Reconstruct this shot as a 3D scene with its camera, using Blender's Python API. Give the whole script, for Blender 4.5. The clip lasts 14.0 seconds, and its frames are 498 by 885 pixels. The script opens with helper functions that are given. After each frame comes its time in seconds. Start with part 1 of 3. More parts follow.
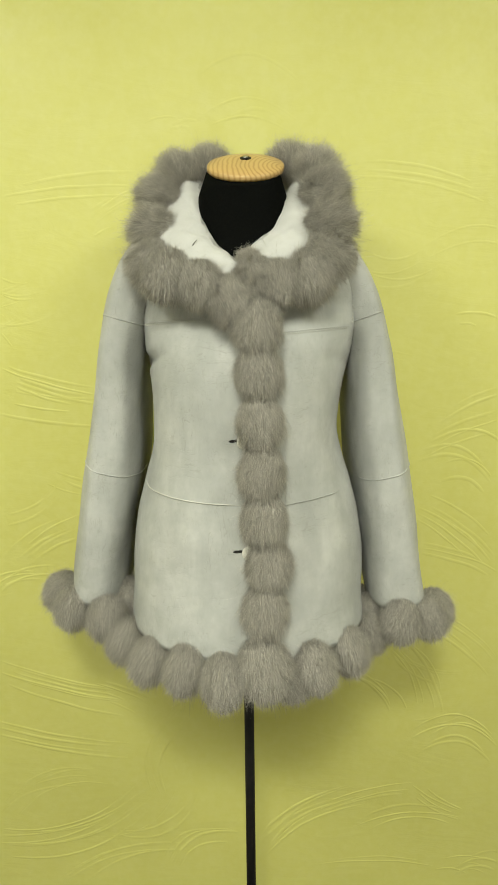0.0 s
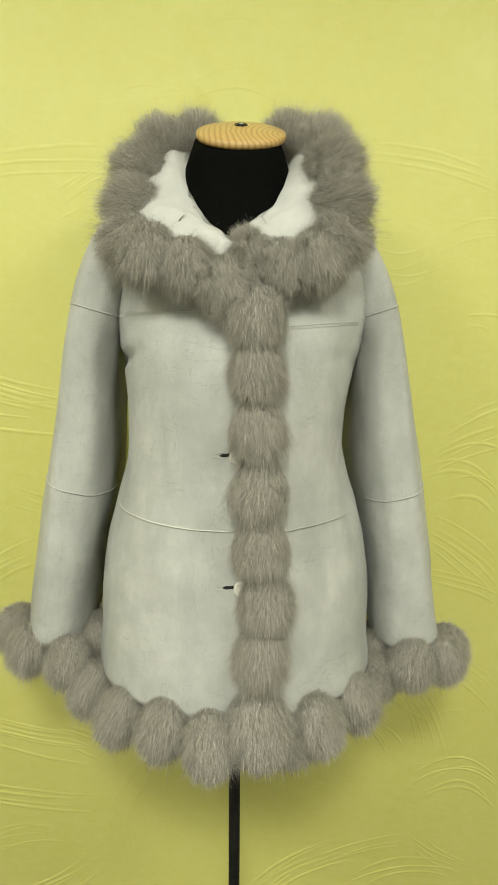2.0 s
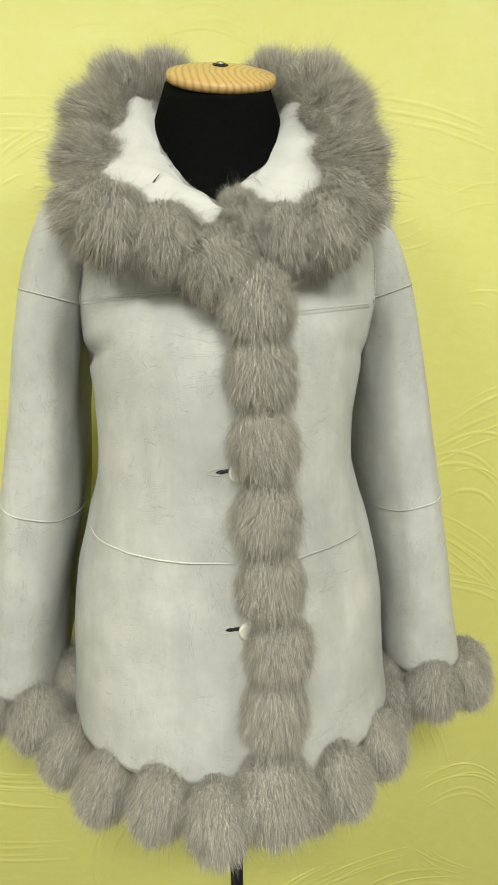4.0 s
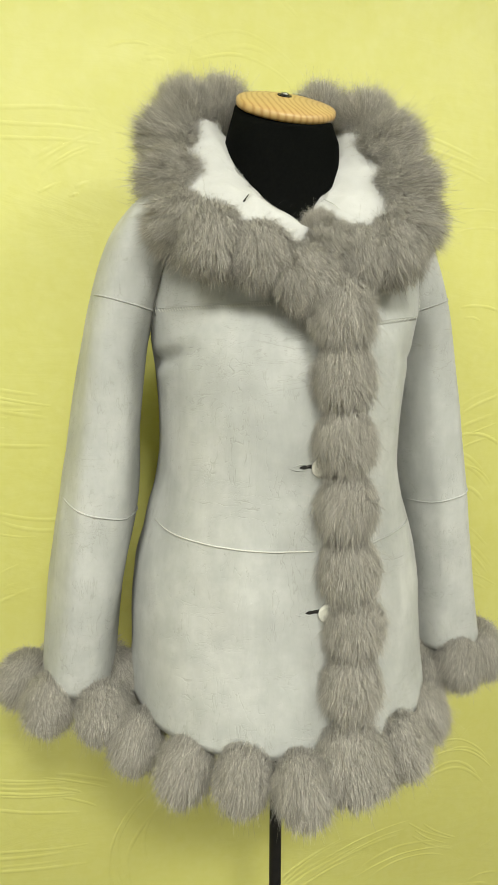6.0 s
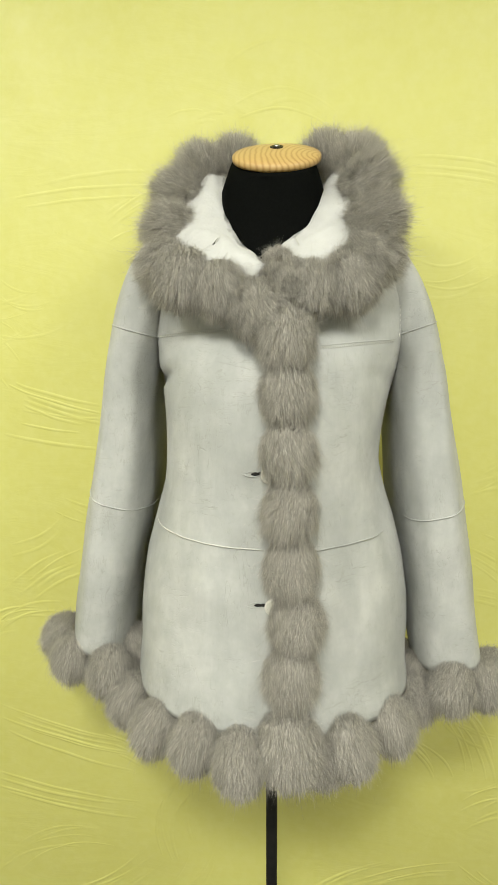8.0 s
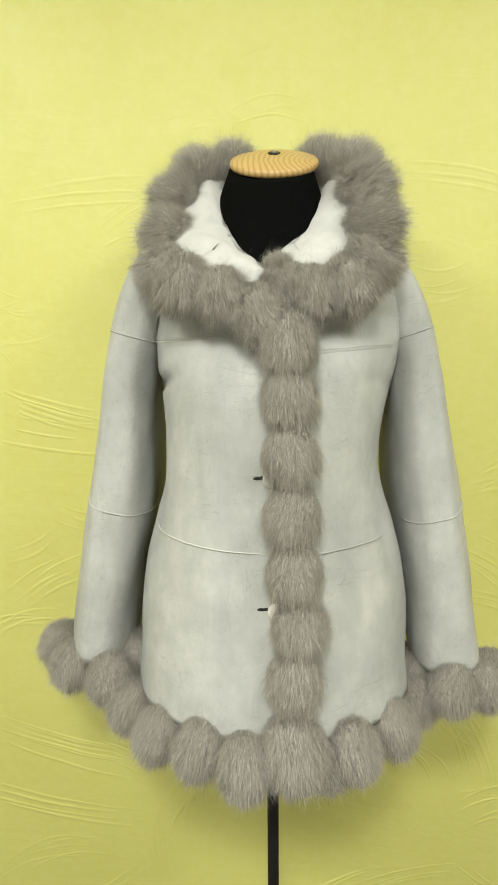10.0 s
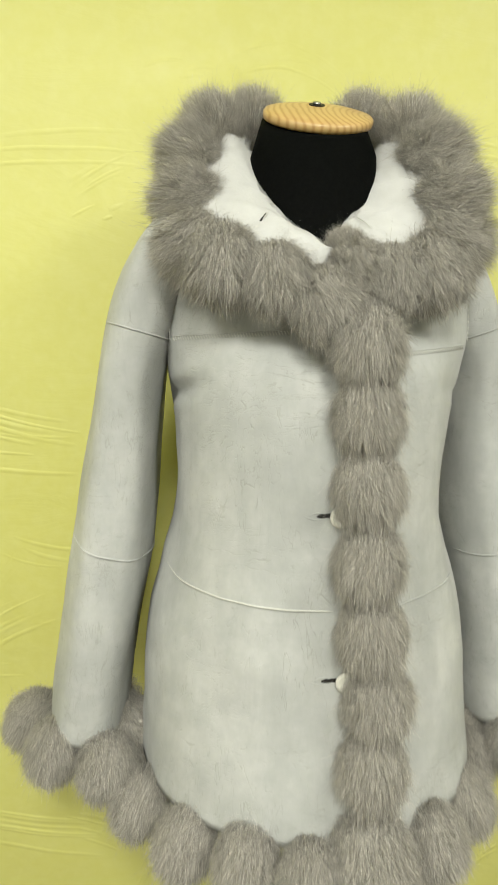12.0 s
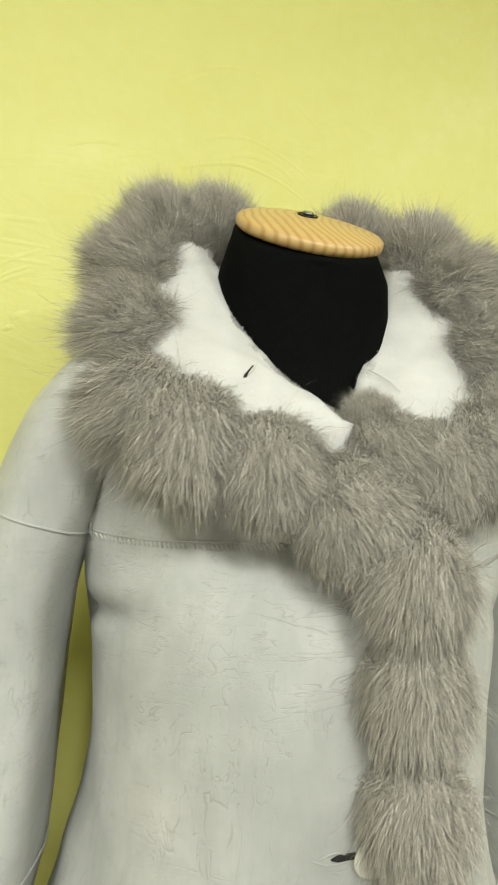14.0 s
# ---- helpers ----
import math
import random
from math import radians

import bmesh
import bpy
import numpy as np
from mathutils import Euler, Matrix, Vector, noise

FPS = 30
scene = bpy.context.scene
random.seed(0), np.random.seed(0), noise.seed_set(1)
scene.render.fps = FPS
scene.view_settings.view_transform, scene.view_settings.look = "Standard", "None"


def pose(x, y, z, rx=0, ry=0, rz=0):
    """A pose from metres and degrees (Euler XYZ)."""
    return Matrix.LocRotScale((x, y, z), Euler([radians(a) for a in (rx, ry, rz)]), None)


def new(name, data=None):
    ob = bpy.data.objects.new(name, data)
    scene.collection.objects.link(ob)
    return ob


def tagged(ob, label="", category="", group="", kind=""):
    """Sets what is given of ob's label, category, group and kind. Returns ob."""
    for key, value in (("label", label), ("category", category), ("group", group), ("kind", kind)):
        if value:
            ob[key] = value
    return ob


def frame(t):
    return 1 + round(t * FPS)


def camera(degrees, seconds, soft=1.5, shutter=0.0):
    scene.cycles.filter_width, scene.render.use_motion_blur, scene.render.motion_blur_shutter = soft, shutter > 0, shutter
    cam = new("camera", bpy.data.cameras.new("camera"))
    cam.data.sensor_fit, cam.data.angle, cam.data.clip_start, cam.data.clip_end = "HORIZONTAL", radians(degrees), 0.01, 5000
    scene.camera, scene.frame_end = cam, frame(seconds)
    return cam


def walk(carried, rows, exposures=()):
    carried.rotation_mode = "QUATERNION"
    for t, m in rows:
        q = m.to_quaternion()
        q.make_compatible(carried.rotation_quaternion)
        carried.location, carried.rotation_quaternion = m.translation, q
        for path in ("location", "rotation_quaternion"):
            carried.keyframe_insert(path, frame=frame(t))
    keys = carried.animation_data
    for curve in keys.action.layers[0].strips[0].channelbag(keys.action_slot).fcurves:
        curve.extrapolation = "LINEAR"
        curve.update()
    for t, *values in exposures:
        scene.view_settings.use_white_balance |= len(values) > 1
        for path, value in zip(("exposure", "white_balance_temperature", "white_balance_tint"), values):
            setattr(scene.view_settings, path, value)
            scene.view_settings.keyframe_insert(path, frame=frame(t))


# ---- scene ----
cam = camera(45.8, 14.0, soft=0.85, shutter=0.2)
METRES, EYE, TILT, LEAN, TURN = 1.45, 1.33, -10.7, 0.3, 0.0
ROWS = [
    (0.0, 0.0001, -0.0005, 0.0003, 0.05, -0.02, 0.36),
    (0.5, -0.0033, 0.0075, -0.0045, -0.0, 0.77, 0.24),
    (1.0, -0.0085, 0.0341, -0.0051, -0.66, 2.19, 0.66),
    (1.5, -0.0225, 0.0582, 0.0035, -2.51, 1.96, 0.19),
    (2.0, -0.0188, 0.0924, 0.0036, -2.73, 0.98, -0.26),
    (2.5, 0.0032, 0.1505, 0.0157, -0.76, 0.5, -1.79),
    (5.0, -0.1328, 0.1812, 0.0291, -13.74, -1.8, 3.3),
    (5.5, -0.1696, 0.1607, 0.0198, -15.24, -0.9, 2.64),
    (6.0, -0.1622, 0.166, 0.0251, -14.74, -0.56, 2.5),
    (6.5, -0.148, 0.1731, 0.0332, -13.98, -0.69, 2.87),
    (7.0, -0.0862, 0.1655, 0.0286, -5.12, -0.09, -0.92),
    (7.5, -0.0066, 0.1189, 0.0135, -0.27, 0.39, -0.88),
    (8.0, 0.0048, 0.0876, 0.0125, 3.16, 1.71, -0.64),
    (10.5, -0.0191, 0.0859, 0.0128, 0.66, 2.12, 0.45),
    (11.0, -0.0602, 0.1067, 0.0164, -3.66, 1.15, 1.54),
    (11.5, -0.0954, 0.1359, 0.0186, -6.25, 0.13, 2.7),
    (12.0, -0.1105, 0.1986, 0.0407, -7.36, 1.27, 0.93),
    (12.5, -0.0986, 0.2699, 0.0957, -7.59, 8.93, 2.6),
    (13.0, -0.0818, 0.3138, 0.1317, -9.75, 9.05, 1.1),
    (13.5, -0.0786, 0.3364, 0.1385, -13.17, 9.33, 2.14),
    (14.0, -0.1195, 0.3373, 0.1257, -16.44, 8.74, 0.58),
]
walk(cam, [(t, pose(0, 0, EYE, TILT, LEAN, TURN) @ pose(METRES * x, METRES * y, METRES * z, 90 + pitch, roll, yaw)) for t, x, y, z, yaw, pitch, roll in ROWS],
     exposures=[(0.0, -0.32, 6700, 7.5), (1.5, -0.33, 6700, 7.5), (2.0, -0.33, 6700, 8), (2.7, -0.26, 6550, 10), (5.0, -0.13, 6420, 13), (8.2, -0.12, 6420, 13), (11.5, -0.12, 6420, 13), (13.0, -0.18, 6380, 13), (14.0, -0.15, 6400, 12)])

# ---- light ----
ROOM = (-2.3, 2.4, -2.4, 1.19, 2.55)          # x0, x1, y0, wall behind the coat, ceiling


def lamp(x, y, w, d, power):
    data = bpy.data.lights.new("ceiling_lamp", "AREA")
    data.shape, data.size, data.size_y, data.energy = "RECTANGLE", w, d, power
    data.color = (0.985, 1.0, 0.88)
    ob = new("ceiling_lamp", data)
    ob.matrix_world = pose(x, y, ROOM[4] - 0.075)
    return ob


LAMPS = [(-1.15, -0.30, 0.5, 0.5, 28.5), (1.15, -0.30, 0.5, 0.5, 26.0), (-0.10, -0.75, 0.35, 0.35, 47.0)]
for row in LAMPS:
    lamp(*row)
world = bpy.data.worlds.new("world")
scene.world = world
world.use_nodes = True
world.node_tree.nodes["Background"].inputs[0].default_value = (0.5, 0.52, 0.55, 1)
world.node_tree.nodes["Background"].inputs[1].default_value = 0.05


# ---- materials ----
class Mat:
    """A node material with short calls for nodes and links."""

    def __init__(self, name, colour, rough=0.6, metal=0.0):
        self.m = bpy.data.materials.new(name)
        self.m.use_nodes = True
        self.n, self.l = self.m.node_tree.nodes, self.m.node_tree.links
        self.b = self.n["Principled BSDF"]
        self.b.inputs["Base Color"].default_value = (*colour, 1)
        self.b.inputs["Roughness"].default_value = rough
        self.b.inputs["Metallic"].default_value = metal
        self.co = self.node("ShaderNodeTexCoord").outputs["Object"]

    def node(self, kind, **values):
        node = self.n.new(kind)
        for key, value in values.items():
            node.inputs[key].default_value = value
        return node

    def link(self, a, b):
        self.l.new(a, b)

    def scaled(self, scale):
        node = self.node("ShaderNodeMapping")
        node.inputs["Scale"].default_value = scale
        self.link(self.co, node.inputs["Vector"])
        return node.outputs[0]

    def noise(self, scale, detail=4.0, rough=0.55, distort=0.0, vector=None):
        node = self.node("ShaderNodeTexNoise", Scale=scale, Detail=detail, Roughness=rough, Distortion=distort)
        self.link(vector or self.co, node.inputs["Vector"])
        return node.outputs["Fac"]

    def ramp(self, fac, *stops):
        node = self.node("ShaderNodeValToRGB")
        el = node.color_ramp.elements
        while len(el) < len(stops):
            el.new(0.5)
        for e, (at, c) in zip(el, stops):
            e.position = at
            e.color = (*c, 1) if isinstance(c, tuple) else (c, c, c, 1)
        self.link(fac, node.inputs[0])
        return node.outputs[0]

    def mix(self, fac, a, b, kind="MIX"):
        node = self.n.new("ShaderNodeMix")
        node.data_type, node.blend_type = "RGBA", kind
        for k, value in ((0, fac), (6, a), (7, b)):
            socket = node.inputs[k]
            if isinstance(value, (int, float)):
                socket.default_value = (value, value, value, 1) if k else value
            elif isinstance(value, tuple):
                socket.default_value = (*value, 1)
            else:
                self.link(value, socket)
        return node.outputs[2]

    def math(self, op, a, b=0.0):
        node = self.n.new("ShaderNodeMath")
        node.operation = op
        for socket, value in zip(node.inputs, (a, b)):
            if isinstance(value, (int, float)):
                socket.default_value = value
            else:
                self.link(value, socket)
        return node.outputs[0]

    def colour(self, out):
        self.link(out, self.b.inputs["Base Color"])

    def thin(self, share):
        """Lets light through, as through single hairs."""
        mix, back = self.node("ShaderNodeMixShader"), self.node("ShaderNodeBsdfTranslucent")
        mix.inputs[0].default_value = share
        source = self.b.inputs["Base Color"].links[0].from_socket
        self.link(source, back.inputs["Color"])
        self.link(self.b.outputs[0], mix.inputs[1])
        self.link(back.outputs[0], mix.inputs[2])
        self.link(mix.outputs[0], self.n["Material Output"].inputs["Surface"])

    def bump(self, height, strength, distance, under=None):
        node = self.node("ShaderNodeBump", Strength=strength, Distance=distance)
        self.link(height, node.inputs["Height"])
        if under:
            self.link(under, node.inputs["Normal"])
        self.link(node.outputs[0], self.b.inputs["Normal"])
        return node.outputs[0]


def plaster():
    m = Mat("yellow_plaster", (0.72, 0.70, 0.16), 0.5)
    big = m.noise(3.0, 3)
    fine = m.noise(60.0, 4)
    c = m.ramp(big, (0.3, (0.665, 0.645, 0.182)), (0.7, (0.70, 0.685, 0.210)))
    m.colour(m.mix(m.ramp(fine, (0.35, 0.0), (0.75, 0.35)), c, (0.73, 0.72, 0.28)))
    m.link(m.ramp(m.noise(14.0, 3), (0.3, 0.42), (0.7, 0.58)), m.b.inputs["Roughness"])
    stroke = m.noise(5.0, 4, 0.6, 1.6, m.scaled((1.0, 1.0, 3.2)))
    n = m.bump(stroke, 0.05, 0.02)
    m.bump(fine, 0.05, 0.003, n)
    return m.m


def leather():
    m = Mat("pale_grey_leather", (0.55, 0.55, 0.49), 0.42)
    warp = m.node("ShaderNodeTexNoise", Scale=38.0, Detail=3.0)
    m.link(m.co, warp.inputs["Vector"])
    bent = m.n.new("ShaderNodeVectorMath")
    bent.operation = "MULTIPLY_ADD"
    m.link(warp.outputs["Color"], bent.inputs[0])
    bent.inputs[1].default_value = (0.009, 0.009, 0.009)
    m.link(m.co, bent.inputs[2])
    lines = None
    for scale, patch, low, width, seed in (((60, 60, 13), 11.0, 0.50, 0.011, 0.0), ((12, 12, 70), 9.0, 0.51, 0.011, 3.0), ((95, 95, 24), 13.0, 0.53, 0.015, 7.0),
                                           ((26, 26, 130), 12.0, 0.53, 0.014, 5.0)):
        place = m.node("ShaderNodeMapping")
        place.inputs["Location"].default_value = (seed, seed, seed)
        place.inputs["Rotation"].default_value = (0.2, 0.25, 0.1 * seed)
        place.inputs["Scale"].default_value = scale
        m.link(bent.outputs[0], place.inputs["Vector"])
        level = m.math("ABSOLUTE", m.math("SUBTRACT", m.noise(1.0, 2.5, 0.6, 0.7, place.outputs[0]), 0.5))
        edge = m.ramp(level, (0.0, 1.0), (width, 0.0))
        shift = m.node("ShaderNodeMapping")
        shift.inputs["Location"].default_value = (seed + 1, 0, seed)
        m.link(m.co, shift.inputs["Vector"])
        where = m.ramp(m.noise(patch, 4, 0.7, 0.5, shift.outputs[0]), (low, 0.0), (low + 0.07, 1.0))
        layer = m.math("MULTIPLY", edge, where)
        lines = layer if lines is None else m.math("MAXIMUM", lines, layer)
    streak = m.ramp(m.noise(34.0, 5, 0.7, 0.3, m.scaled((1.0, 1.0, 0.22))), (0.32, 0.92), (0.68, 1.03))
    cloud = m.noise(11.0, 5, 0.65)
    base = m.ramp(cloud, (0.3, (0.385, 0.393, 0.378)), (0.5, (0.458, 0.466, 0.450)), (0.66, (0.535, 0.539, 0.520)))
    rub = m.ramp(m.noise(30.0, 5, 0.65), (0.42, 0.0), (0.8, 0.5))
    base = m.mix(1.0, m.mix(rub, base, (0.40, 0.41, 0.395)), streak, "MULTIPLY")
    m.colour(m.mix(m.math("MULTIPLY", lines, 0.30), base, (0.25, 0.24, 0.20)))
    m.link(m.ramp(m.noise(18.0, 4), (0.3, 0.48), (0.7, 0.66)), m.b.inputs["Roughness"])
    m.b.inputs["Specular IOR Level"].default_value = 0.28
    n = m.bump(m.math("SUBTRACT", 1.0, lines), 0.30, 0.0012)
    n = m.bump(m.noise(9.0, 3), 0.12, 0.02, n)
    m.bump(m.noise(420.0, 3), 0.08, 0.0006, n)
    return m.m


def shearling():
    m = Mat("white_shearling", (0.80, 0.79, 0.74), 0.95)
    m.colour(m.ramp(m.noise(26.0, 4), (0.3, (0.49, 0.49, 0.48)), (0.65, (0.56, 0.56, 0.55))))
    m.b.inputs["Sheen Weight"].default_value = 0.4
    n = m.bump(m.noise(240.0, 4, 0.7), 0.25, 0.002)
    m.bump(m.noise(45.0, 3), 0.35, 0.006, n)
    return m.m


def wool():
    m = Mat("white_wool", (0.6, 0.6, 0.57), 0.95)
    m.colour(m.ramp(m.noise(30.0, 3), (0.3, (0.54, 0.54, 0.52)), (0.65, (0.59, 0.59, 0.57))))
    m.thin(0.5)
    return m.m


def fur(name, dark, mid, light):
    m = Mat(name, mid, 0.62)
    geo = m.node("ShaderNodeNewGeometry")
    each = m.ramp(geo.outputs["Random Per Island"], (0.0, dark), (0.45, mid), (0.85, light), (1.0, tuple(min(1, 1.3 * v) for v in light)))
    tone = m.ramp(m.noise(11.0, 3, 0.6, 0.5, m.scaled((1.5, 1.5, 0.38))), (0.34, 0.53), (0.64, 1.13))
    m.colour(m.mix(1.0, each, tone, "MULTIPLY"))
    m.b.inputs["Sheen Weight"].default_value = 0.25
    m.b.inputs["Specular IOR Level"].default_value = 0.12
    m.thin(0.28)
    return m.m


def wood():
    m = Mat("varnished_pine", (0.62, 0.36, 0.12), 0.38)
    rings = m.node("ShaderNodeTexWave", Scale=52.0, Distortion=4.5, Detail=2.0)
    rings.inputs["Detail Scale"].default_value = 0.7
    rings.wave_type, rings.rings_direction = "RINGS", "SPHERICAL"
    place = m.node("ShaderNodeMapping")
    place.inputs["Location"].default_value = (-0.050, 0.012, 0.0)
    place.inputs["Scale"].default_value = (0.9, 0.7, 1.0)
    m.link(m.co, place.inputs["Vector"])
    m.link(place.outputs[0], rings.inputs["Vector"])
    grain = m.ramp(rings.outputs["Fac"], (0.15, (0.58, 0.40, 0.17)), (0.6, (0.55, 0.365, 0.14)), (0.95, (0.44, 0.265, 0.09)))
    m.colour(m.mix(m.ramp(m.noise(160.0, 3), (0.4, 0.0), (0.8, 0.25)), grain, (0.50, 0.29, 0.09)))
    m.b.inputs["Coat Weight"].default_value = 0.12
    return m.m


def speckled(name, a, b, scale, rough, metal=0.0, relief=0.02, gloss=0.5):
    m = Mat(name, a, rough, metal)
    m.b.inputs["Specular IOR Level"].default_value = gloss
    fac = m.noise(scale, 4)
    m.colour(m.ramp(fac, (0.3, a), (0.7, b)))
    m.bump(fac, relief, 0.002)
    return m.m


PLASTER, LEATHER, SHEARLING, WOOL, WOOD = plaster(), leather(), shearling(), wool(), wood()
FUR = fur("taupe_fox_fur", (0.35, 0.327, 0.286), (0.48, 0.452, 0.400), (0.69, 0.657, 0.595))
BLACK = speckled("black_jersey", (0.0022, 0.0025, 0.0022), (0.004, 0.0045, 0.004), 320.0, 0.8, 0.0, 0.05, 0.03)
ENAMEL = speckled("black_enamelled_steel", (0.008, 0.008, 0.008), (0.014, 0.013, 0.012), 90.0, 0.45, 0.0, 0.02, 0.2)
STEEL = speckled("nickel_steel", (0.30, 0.30, 0.29), (0.42, 0.42, 0.40), 200.0, 0.3, 1.0)
DARKSLIT = speckled("dark_cloth", (0.008, 0.008, 0.007), (0.016, 0.014, 0.012), 300.0, 0.9)
BUTTON = speckled("ivory_button", (0.70, 0.69, 0.62), (0.76, 0.75, 0.68), 120.0, 0.3)
THREAD = speckled("pale_thread", (0.52, 0.52, 0.48), (0.62, 0.62, 0.57), 500.0, 0.7)
PAINT = speckled("white_paint", (0.78, 0.78, 0.75), (0.82, 0.82, 0.79), 40.0, 0.7)
# for the unseen walls, pale so that they throw fill light on the coat
PALE = speckled("pale_paint", (0.66, 0.66, 0.63), (0.71, 0.71, 0.68), 30.0, 0.7)
LAMINATE = speckled("brown_laminate", (0.06, 0.045, 0.03), (0.09, 0.065, 0.045), 8.0, 0.45)
GLOW = Mat("lamp_diffuser", (0.9, 0.9, 0.88), 0.5)
GLOW.b.inputs["Emission Color"].default_value = (0.985, 1.0, 0.88, 1)
GLOW.b.inputs["Emission Strength"].default_value = 5.0
GLOW = GLOW.m


# ---- mesh helpers ----
def mesh_of(name, verts, faces, smooth=True):
    me = bpy.data.meshes.new(name)
    me.from_pydata([tuple(v) for v in verts], [], faces)
    if smooth:
        me.polygons.foreach_set("use_smooth", [True] * len(me.polygons))
    me.update()
    return me


def part(name, data, material, parent=None, label=""):
    """Links a bmesh or a mesh as one object under a thing or a part."""
    if isinstance(data, bmesh.types.BMesh):
        me = bpy.data.meshes.new(name)
        data.to_mesh(me)
        data.free()
        data = me
    if material and not data.materials:
        data.materials.append(material)
    ob = new(name, data)
    if parent:
        ob.parent = parent
    if label:
        tagged(ob, label)
    return ob


def box(x0, x1, y0, y1, z0, z1, bevel=0.0):
    bm = bmesh.new()
    bmesh.ops.create_cube(bm, size=1.0)
    for v in bm.verts:
        v.co = Vector((x0 + (v.co.x + 0.5) * (x1 - x0), y0 + (v.co.y + 0.5) * (y1 - y0), z0 + (v.co.z + 0.5) * (z1 - z0)))
    if bevel:
        bmesh.ops.bevel(bm, geom=bm.edges[:], offset=bevel, segments=2, affect="EDGES")
    return bm


def loft(name, rings, closed=True, cap0=False, cap1=False):
    """A skin over rings of equally many points."""
    rings = [np.asarray(r, float) for r in rings]
    n = len(rings[0])
    verts = np.concatenate(rings)
    faces = []
    for i in range(len(rings) - 1):
        for j in range(n if closed else n - 1):
            k = (j + 1) % n
            faces.append((i * n + j, i * n + k, (i + 1) * n + k, (i + 1) * n + j))
    if cap0:
        faces.append(tuple(range(n))[::-1])
    if cap1:
        faces.append(tuple(range((len(rings) - 1) * n, len(rings) * n)))
    return mesh_of(name, verts, faces)


def spline(points, n):
    """n places along a smooth line through the points."""
    p = np.asarray(points, float)
    t = np.concatenate([[0], np.cumsum(np.linalg.norm(np.diff(p, axis=0), axis=1))])
    m = np.gradient(p, t, axis=0)
    out = []
    for u in np.linspace(0, t[-1], n):
        i = min(np.searchsorted(t, u, "right") - 1, len(t) - 2)
        h = t[i + 1] - t[i]
        s = (u - t[i]) / h
        out.append((2 * s**3 - 3 * s**2 + 1) * p[i] + (s**3 - 2 * s**2 + s) * h * m[i] + (3 * s**2 - 2 * s**3) * p[i + 1] + (s**3 - s**2) * h * m[i + 1])
    return np.array(out)


def tube(name, points, radius, sides=6, taper=True, flat=1.0):
    """A thin cord along points."""
    p = np.asarray(points, float)
    d = np.gradient(p, axis=0)
    d /= np.linalg.norm(d, axis=1)[:, None]
    rings = []
    for i, (c, w) in enumerate(zip(p, d)):
        side = np.cross(w, (0.0, 1.0, 0.05))
        side /= np.linalg.norm(side)
        up = np.cross(side, w)
        r = radius * (min(1, 0.25 + 0.4 * min(i, len(p) - 1 - i)) if taper else 1)
        rings.append([c + r * (np.cos(a) * side + flat * np.sin(a) * up) for a in np.linspace(0, 2 * np.pi, sides, endpoint=False)])
    return loft(name, rings, True, True, True)


# ---- room ----
X0, X1, Y0, YW, ZC = ROOM
T = 0.12
wall_back = tagged(part("wall_behind_coat", box(X0 - T, X1 + T, YW, YW + T, 0, ZC), PLASTER), "lime yellow decorative plaster wall with swirled trowel strokes", "wall", kind="structure")
# unseen walls, floor and ceiling, added to close the room for bounce light
tagged(part("wall_left", box(X0 - T, X0, Y0, YW, 0, ZC), PALE), "plain pale grey side wall, unseen, added to bounce light", "wall", kind="structure")
tagged(part("wall_right", box(X1, X1 + T, Y0, YW, 0, ZC), PALE), "plain pale grey side wall, unseen, added to bounce light", "wall", kind="structure")
tagged(part("wall_front", box(X0 - T, X1 + T, Y0 - T, Y0, 0, ZC), PALE), "plain pale grey wall facing the coat, unseen, added as fill reflector", "wall", kind="structure")
tagged(part("floor", box(X0 - T, X1 + T, Y0 - T, YW + T, -0.1, 0), LAMINATE), "brown laminate floor, unseen, kept dark to bounce little light", "floor", kind="structure")
tagged(part("ceiling", box(X0 - T, X1 + T, Y0 - T, YW + T, ZC, ZC + 0.1), PAINT), "plain white ceiling, unseen, added to bounce light", "ceiling", kind="structure")
for lx, ly, lw, ld, lp in LAMPS:
    light = tagged(new("ceiling_light"), "white square ceiling light panel with a glowing diffuser", "ceiling light", "ceiling lights")
    light.location = (lx, ly, ZC)
    part("frame", box(-lw / 2 - 0.03, lw / 2 + 0.03, -ld / 2 - 0.03, ld / 2 + 0.03, -0.05, 0, 0.004), PAINT, light)
    part("diffuser", box(-lw / 2, lw / 2, -ld / 2, ld / 2, -0.062, -0.051, 0.003), GLOW, light)


def ribbon(verts, faces, x0, z0, x1, z1, bulge, width, height, n=22):
    """One raised trowel mark on the wall: an arc from (x0, z0) to (x1, z1), fading out at its ends."""
    d = Vector((x1 - x0, 0, z1 - z0))
    side = Vector((-d.z, 0, d.x))
    first = len(verts)
    for i in range(n + 1):
        s = i / n
        wob = 0.012 * noise.noise(Vector((x0 * 9 + s * 3, z0 * 9, 1.0)))
        c = Vector((x0, YW, z0)) + d * s + side * (bulge * 4 * s * (1 - s) + wob)
        w = (d + side * (bulge * 4 * (1 - 2 * s))).normalized()
        across = Vector((-w.z, 0, w.x))
        k = math.sin(math.pi * min(1, max(0, s))) ** 0.6 * (0.75 + 0.5 * noise.noise(Vector((x0 * 5, s * 4, z0 * 5))))
        for u, h in ((-0.5, -0.0004), (-0.12, 0.75 * height * k), (0.06, height * k), (0.22, 0.35 * height * k), (0.5, -0.0004)):
            verts.append(c + across * (u * width) - Vector((0, h, 0)))
    for i in range(n):
        for j in range(4):
            a = first + i * 5 + j
            faces.append((a, a + 1, a + 6, a + 5))


